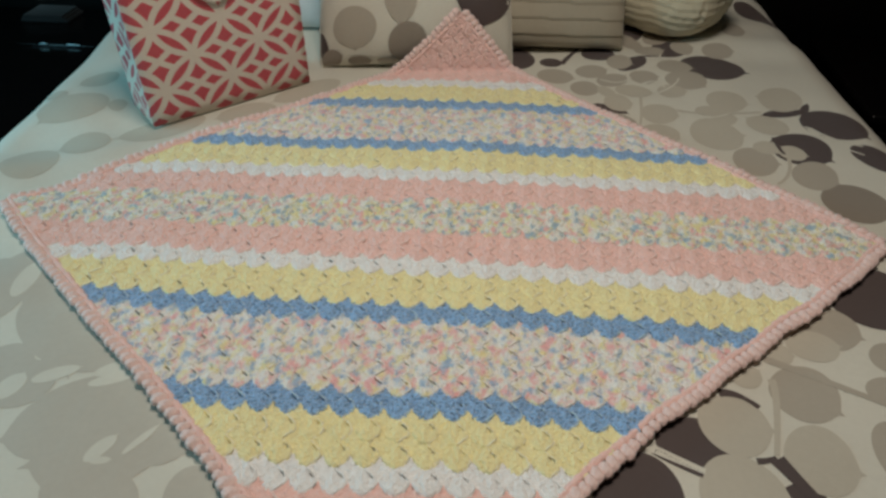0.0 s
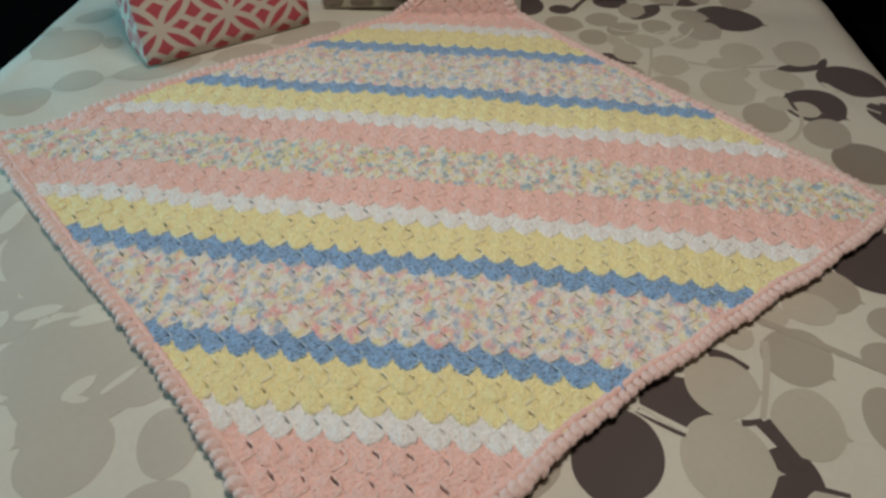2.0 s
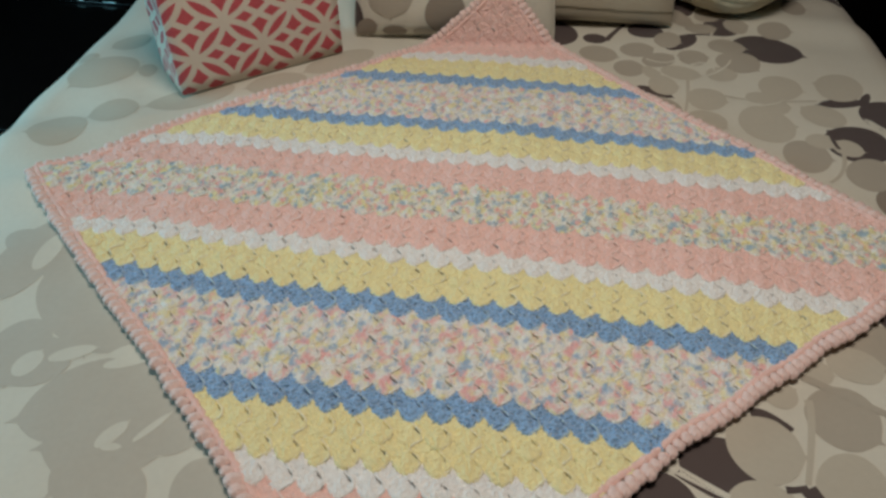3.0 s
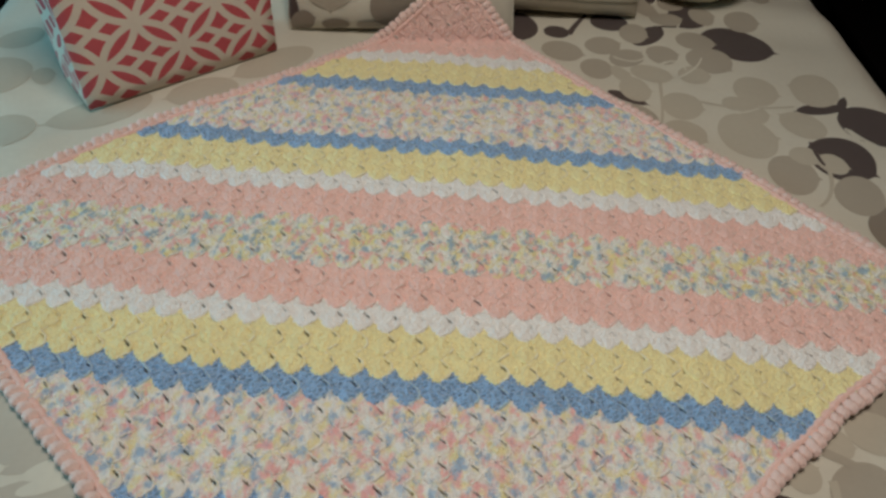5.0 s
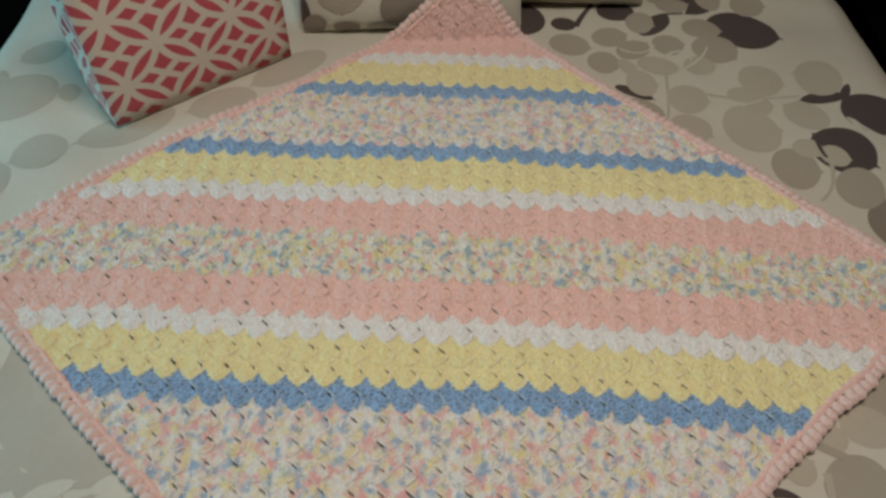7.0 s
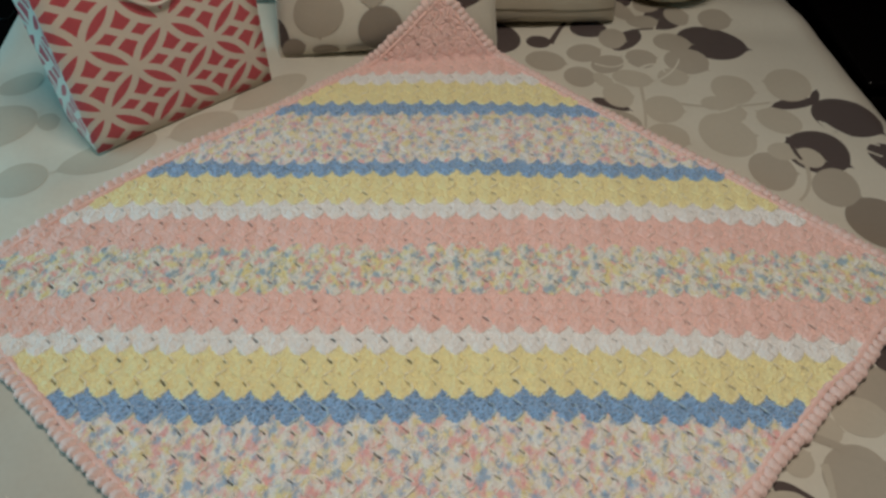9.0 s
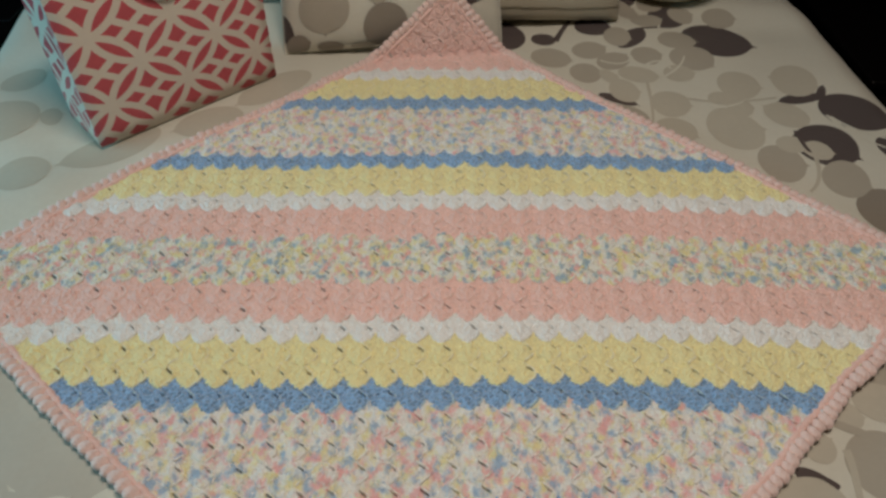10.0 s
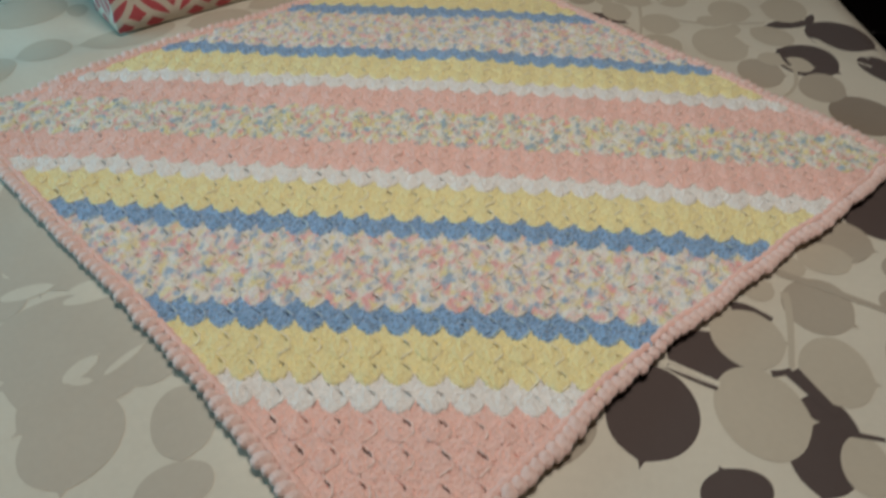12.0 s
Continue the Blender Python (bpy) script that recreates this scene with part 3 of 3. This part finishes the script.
for k in range(4):
    p0, p1 = corners[k], corners[(k + 1) % 4]
    along = (p1 - p0) / np.linalg.norm(p1 - p0)
    out = np.array((along[1], -along[0]))
    length = np.linalg.norm(p1 - p0)
    pts = [p0 + along * s + out * -0.002 for s in np.linspace(-0.004, length + 0.004, 160)]
    centre = lay([(q[0], q[1], 0.0054) for q in pts])
    v, f = tube(centre, [0.0047 * (1 + 0.20 * math.sin(2.3 * i)) for i in range(160)], 7, 0.9)
    mesh_ob("edge_cord", v, f, yarns["pink"], blanket, "pink crochet cord along the edge")
    count = round(length / 0.0136)
    for i in range(count):
        s = (i + 0.5) / count * length
        q = p0 + along * s + out * (0.0085 + rng.uniform(-0.0012, 0.0012))
        ahead = q + along * 0.004
        a3, b3, c3 = lay([(q[0], q[1], 0.0052), (ahead[0], ahead[1], 0.0052), (q[0] + out[0] * 0.004, q[1] + out[1] * 0.004, 0.0052)])
        ex = Vector(b3 - a3).normalized()
        ey = Vector(c3 - a3)
        ey = (ey - ex * ey.dot(ex)).normalized()
        ez = ex.cross(ey)
        if ez.z < 0:
            ez = -ez
        turn = Matrix((ex, ey, ez)).transposed().to_4x4()
        ob = new("bobble", bobble_me)
        ob.parent = blanket
        size = rng.uniform(0.85, 1.15)
        ob.matrix_basis = Matrix.Translation(a3) @ turn @ pose(0, 0, 0, rng.uniform(-8, 8), rng.uniform(-8, 8), 30 + rng.uniform(-9, 9)) @ Matrix.Diagonal((size, size * rng.uniform(0.93, 1.07), size, 1))


# ---------------------------------------------------------------- cushions
def cushion_shape(width, height, depth, n=40, sharp=0.42):
    """Front and back of a stuffed cushion, standing on its lower seam: x across, z up, y to the back."""
    def place(u, w, face):
        puff = max(0.0, (1 - abs(u) ** 2.6) * (1 - abs(w) ** 2.6)) ** sharp
        pinch = 1 - 0.045 * (1 - abs(w)) * abs(u) ** 4
        pinch_z = 1 - 0.03 * (1 - abs(u)) * abs(w) ** 4
        ripple = 0.0025 * math.sin(21 * u + 3 * w) * (abs(w) ** 3)
        return (u * width / 2 * pinch, face * (depth / 2 * puff + ripple * puff), (w * pinch_z + 1) * height / 2)
    return place


def cushion(width, height, depth, n=44, sharp=0.42):
    place = cushion_shape(width, height, depth, n, sharp)
    verts, faces = [], []
    for face in (-1, 1):
        base = len(verts)
        for i in range(n):
            for j in range(n):
                verts.append(place(math.sin(math.pi / 2 * (2 * j / (n - 1) - 1)), math.sin(math.pi / 2 * (2 * i / (n - 1) - 1)), face))
        faces += [tuple(q + base for q in (f if face < 0 else f[::-1])) for f in grid_faces(n, n)]
    return verts, faces


def seam(width, height, place, material, parent):
    ring = []
    for k in range(160):
        s = k / 160 * 4
        e, f = int(s), s % 1 * 2 - 1
        u, w = ((f, -1), (1, f), (-f, 1), (-1, -f))[e]
        ring.append(place(u, w, -1))
    ring.append(ring[0])
    v, f = tube(ring, [0.0026] * len(ring), 6)
    return mesh_ob("seam", v, f, material, parent)


def turn_points(pts, m):
    return [tuple(m @ Vector(q)) for q in pts]


# leaf-print cushion that the blanket's corner rests on
front_cushion = tagged(new("throw_cushion"), "cream throw cushion with taupe and brown leaf print", "cushion")
CW, CH, CD = 0.44, 0.45, 0.15
cm = pose(-0.103, 0.605, 0.652, -24, 0, 7)
v, f = cushion(CW, CH, CD)
mesh_ob("cushion_cover", turn_points(v, cm), f, cream_cloth, front_cushion)
fplace = cushion_shape(CW, CH, CD)
seam(CW, CH, lambda u, w, s: cm @ Vector(fplace(u, w, s)), cream_cloth, front_cushion)
cushion_layer = 0


def cushion_leaf(ax, az, bx, bz, width, tone):
    """A printed leaf on the front of the cushion, in its own units (-1..1 across and up)."""
    global cushion_layer
    cushion_layer += 1
    verts = []
    for u, w in leaf_rows(ax, az, bx, bz, width, 24, 9):
        q = Vector(fplace(max(-0.995, min(0.995, u)), max(-0.995, min(0.995, w)), -1))
        q.y -= 0.0014 + 0.0002 * cushion_layer
        verts.append(tuple(cm @ q))
    mesh_ob("printed_leaf", verts, grid_faces(24, 9), tones[tone], front_cushion)


cushion_leaf(-0.61, -0.44, -0.61, -0.87, 0.45, "mid")
cushion_leaf(-0.60, 0.12, -0.60, -0.37, 0.36, "mid")
cushion_leaf(-0.12, 0.02, -0.13, -0.66, 0.34, "mid")
cushion_leaf(-0.12, -0.60, -0.02, -1.02, 0.40, "brn")
cushion_leaf(0.74, 0.22, 0.66, -0.70, 0.66, "dark")
cushion_leaf(-0.99, -0.68, -0.93, -0.98, 0.12, "dark")
cushion_leaf(-0.98, -0.96, -0.74, -0.90, 0.17, "brn")
cushion_leaf(-0.70, -0.955, -0.44, -0.965, 0.10, "brn")
cushion_leaf(-0.40, -0.965, -0.16, -0.97, 0.07, "mid")

# white bed pillow behind the bag
white_cotton = cloth("white_cotton", (0.72, 0.72, 0.70), 0.8)
pillow = tagged(new("pillow"), "plain white bed pillow behind the gift bag", "pillow")
v, f = cushion(0.42, 0.36, 0.14)
mesh_ob("pillow_cover", turn_points(v, pose(-0.42, 0.80, 0.652, -22, 0, 6)), f, white_cotton, pillow)

# pintucked beige cushion
pleat_cloth = cloth("beige_pintuck_cloth", (0.45, 0.40, 0.305), 0.8)
pleat_cushion = tagged(new("pleated_cushion"), "beige cushion with sewn horizontal pleats, leaning on the bed", "cushion")
pm = pose(0.155, 0.730, 0.652, -18, 0, 4)
v, f = cushion(0.44, 0.40, 0.15, 150, 0.30)
v = [(x, y - (0.0042 * (1 - (z / 0.036 + 0.15 * math.sin(7 * x)) % 1.0) if y < 0 else 0), z) for x, y, z in v]
mesh_ob("cushion_cover", turn_points(v, pm), f, pleat_cloth, pleat_cushion)

# cream ribbed cushion
rib_cloth = cloth("cream_ribbed_cloth", (0.70, 0.64, 0.47), 0.85)
rib_cushion = tagged(new("ribbed_cushion"), "soft cream cushion with wrinkled ribs, lying on the bed", "cushion")
rm = pose(0.462, 0.925, 0.652, 0, 4, -34)


def bolster(hx, hy, hz, n=90, k=150):
    """A fat rounded cushion, ribbed along its length, with small puckers across the ribs; it stands on its underside."""
    verts = []
    for i in range(n):
        b_ = math.pi * (i / (n - 1) - 0.5)
        for j in range(k):
            a = 2 * math.pi * j / k
            ca, sa, cb, sb = math.cos(a), math.sin(a), math.cos(b_), math.sin(b_)
            x, y = (math.copysign(abs(q) ** 0.7, q) * abs(cb) ** 0.62 for q in (ca, sa))
            z = math.copysign(abs(sb) ** 0.85, sb)
            rib = abs(math.sin(math.pi * (z * hz + 0.0035 * math.sin(9 * x + 2)) / 0.019)) ** 0.6
            pucker = noise.noise(Vector((x * 16, y * 16, z * 3))) + 0.6 * noise.noise(Vector((x * 34, y * 34, z * 9)))
            g = 1 + (0.026 * rib + 0.018 * pucker) * abs(cb) ** 0.5
            verts.append((x * hx * g, y * hy * g, (z * (1 + 0.02 * pucker) + 1) * hz))
    return verts, grid_faces(n, k, True)


v, f = bolster(0.175, 0.125, 0.115)
mesh_ob("cushion_cover", turn_points(v, rm), f, rib_cloth, rib_cushion)


# ---------------------------------------------------------------- gift bag
def lattice_paper(name, line, fill):
    """Printed paper: petals that meet in flowers, with a cross in each gap between them."""
    k = Mat(name, 0.42, 0, 0.4)
    sep = k.node("ShaderNodeSeparateXYZ")
    uv = k.node("ShaderNodeUVMap")
    k.t.links.new(uv.outputs[0], sep.inputs[0])
    s = k.math("DIVIDE", k.math("SUBTRACT", sep.outputs[0], 0.108), 0.068)
    t = k.math("DIVIDE", k.math("SUBTRACT", sep.outputs[1], 0.005), 0.060)
    p_ = k.math("MULTIPLY", k.math("ADD", s, t), 0.5)
    q_ = k.math("MULTIPLY", k.math("SUBTRACT", s, t), 0.5)
    f_ = k.math("SUBTRACT", k.math("FRACT", k.math("ADD", p_, 20.0)), 0.5)
    g_ = k.math("SUBTRACT", k.math("FRACT", k.math("ADD", q_, 20.0)), 0.5)

    bow = 0.76

    def arc(a, c):
        x, y = k.math("ADD", f_, a * (0.5 + bow)), k.math("ADD", g_, c * (0.5 + bow))
        dist = k.math("SQRT", k.math("ADD", k.math("MULTIPLY", x, x), k.math("MULTIPLY", y, y)))
        return k.math("SUBTRACT", dist, math.sqrt(0.25 + bow * bow))

    nearest, inside = 1.0, 1.0
    for o in (arc(1, 0), arc(-1, 0), arc(0, 1), arc(0, -1)):
        nearest = k.math("MINIMUM", nearest, k.math("ABSOLUTE", o))
        inside = k.math("MINIMUM", inside, o)
    flat = 0.14
    cross = k.math("MINIMUM", k.math("ABSOLUTE", k.math("SUBTRACT", f_, k.math("MULTIPLY", g_, flat))),
                   k.math("ABSOLUTE", k.math("SUBTRACT", g_, k.math("MULTIPLY", f_, flat))))
    cross = k.math("ADD", cross, k.math("MULTIPLY", k.math("LESS_THAN", inside, 0.0), 1.0))
    nearest = k.math("MINIMUM", nearest, cross)
    white = k.math("LESS_THAN", nearest, 0.066)
    grain = k.noise(60, 3)
    k.colour(k.mix(white, k.mix(grain, rgb(fill, 0.85), rgb(fill, 1.1)), k.mix(grain, rgb(line, 0.92), rgb(line, 1.04))))
    return k.bump(k.noise(25, 3), 0.15, 0.002).m


bag_paper = lattice_paper("coral_lattice_paper", (0.74, 0.66, 0.56), (0.58, 0.095, 0.115))
bag = tagged(new("gift_bag"), "coral and white lattice-patterned paper gift bag standing on the bed", "gift bag")
BW, BD, BH = 0.345, 0.125, 0.31
bag.matrix_basis = pose(-0.577, 0.257, 0.6545, 0, 0, math.degrees(math.atan2(0.235, 0.252)))


def bag_panel(name, start, end, u0, label=""):
    """One paper wall of the bag from start to end (in plan), with its print running on from u0; paper of 1 mm, slightly bowed."""
    n, k = 14, 14
    start, end = Vector((*start, 0)), Vector((*end, 0))
    length, along = (end - start).length, (end - start).normalized()
    out = Vector((along.y, -along.x, 0))
    bm = bmesh.new()
    uvl = bm.loops.layers.uv.new("print")
    rows = []
    for i in range(n):
        rows.append([])
        for j in range(k):
            s, t = j / (k - 1), i / (n - 1)
            bow = 0.004 * math.sin(math.pi * s) * math.sin(math.pi * t) * (1 if length > 0.2 else -3 * t)
            rows[-1].append(bm.verts.new(start + along * length * s + out * bow + Vector((0, 0, t * BH))))
    for i in range(n - 1):
        for j in range(k - 1):
            face = bm.faces.new((rows[i][j], rows[i][j + 1], rows[i + 1][j + 1], rows[i + 1][j]))
            for loop, (jj, ii) in zip(face.loops, ((j, i), (j + 1, i), (j + 1, i + 1), (j, i + 1))):
                loop[uvl].uv = (u0 + length * jj / (k - 1), BH * ii / (n - 1))
    ob = part(name, bm, bag_paper, bag, label)
    thick = ob.modifiers.new("paper", "SOLIDIFY")
    thick.thickness, thick.offset = 0.001, -1
    return ob


bag_panel("front_panel", (0, 0), (BW, 0), 0.0)
bag_panel("side_panel", (0, BD), (0, 0), -BD)
bag_panel("back_panel", (BW, BD), (0, BD), 0.0)
bag_panel("side_panel", (BW, 0), (BW, BD), BW)
part("bottom_panel", box_bm(0.001, 0.001, 0.001, BW - 0.001, BD - 0.001, 0.003), bag_paper, bag)
satin = cloth("white_satin_cord", (0.72, 0.66, 0.58), 0.4)
for side, y in ((1, -0.006), (-1, BD + 0.006)):
    pts = []
    for i in range(33):
        s = i / 32
        pts.append((0.10 + 0.15 * s, y - side * 0.004 * math.sin(math.pi * s), 0.292 - 0.075 * math.sin(math.pi * s) ** 0.7))
    v, f = tube(pts, [0.0032] * 33, 8, 1.0, 0.9, 3)
    mesh_ob("cord_handle", v, f, satin, bag, "white twisted cord handle")


# ---------------------------------------------------------------- dark furniture beside the bed
stand = tagged(new("nightstand"), "glossy black nightstand beside the bed", "nightstand")
part("carcass", box_bm(-1.66, 0.30, 0.04, -1.06, 1.24, 0.49, 0.008), black_gloss, stand)
part("top", box_bm(-1.68, 0.28, 0.492, -1.04, 1.26, 0.515, 0.006), black_gloss, stand)
for y in (0.32, 0.79):
    for z in (0.08, 0.28):
        drawer = part("drawer_front", box_bm(-1.059, y, z, -1.047, y + 0.43, z + 0.18, 0.003), black_gloss, stand)
        part("knob", box_bm(-1.046, y + 0.20, z + 0.08, -1.028, y + 0.23, z + 0.10, 0.004), black_gloss, drawer)

chrome = Mat("chrome", 0.28, 0, 0.5, 1.0).colour((0.7, 0.72, 0.72, 1)).m
# tray and metal strips are added only to give two small glints
tray = tagged(new("tray"), "dark glossy tray on the nightstand, added to carry two small glints", "tray")
part("tray_base", box_bm(-1.36, 0.945, 0.5155, -1.10, 1.08, 0.522, 0.002), black_gloss, tray)
for q in ((-1.283, 0.943, -1.258, 0.946), (-1.199, 0.943, -1.156, 0.946)):
    part("rim", box_bm(q[0], q[1], 0.5225, q[2], q[3], 0.5250, 0.0008), chrome, tray, "short polished metal strip added for a glint")
grey_cloth = cloth("blue_grey_cloth", (0.004, 0.005, 0.0055), 0.8)
folded = tagged(new("folded_cloth"), "dim blue-grey folded cloth on the nightstand", "cloth")
for k in range(3):
    part("fold", box_bm(-1.46 + 0.006 * k, 1.13, 0.516 + 0.007 * k, -1.30 - 0.008 * k, 1.23, 0.5225 + 0.007 * k, 0.003, 3), grey_cloth, folded)


# nightstand on the other side, with its drawers to the foot of the bed
side_stand = tagged(new("nightstand"), "black lacquered nightstand in the dark beside the bed", "nightstand")
part("carcass", box_bm(1.03, 0.78, 0.04, 1.52, 1.26, 0.475, 0.008), black_gloss, side_stand)
part("top", box_bm(1.01, 0.755, 0.477, 1.54, 1.28, 0.50, 0.006), black_gloss, side_stand)
for z in (0.07, 0.27):
    drawer = part("drawer_front", box_bm(1.045, 0.766, z, 1.505, 0.779, z + 0.18, 0.003), black_gloss, side_stand)
    part("knob", box_bm(1.26, 0.745, z + 0.08, 1.29, 0.765, z + 0.10, 0.004), chrome, drawer, "small chrome knob")
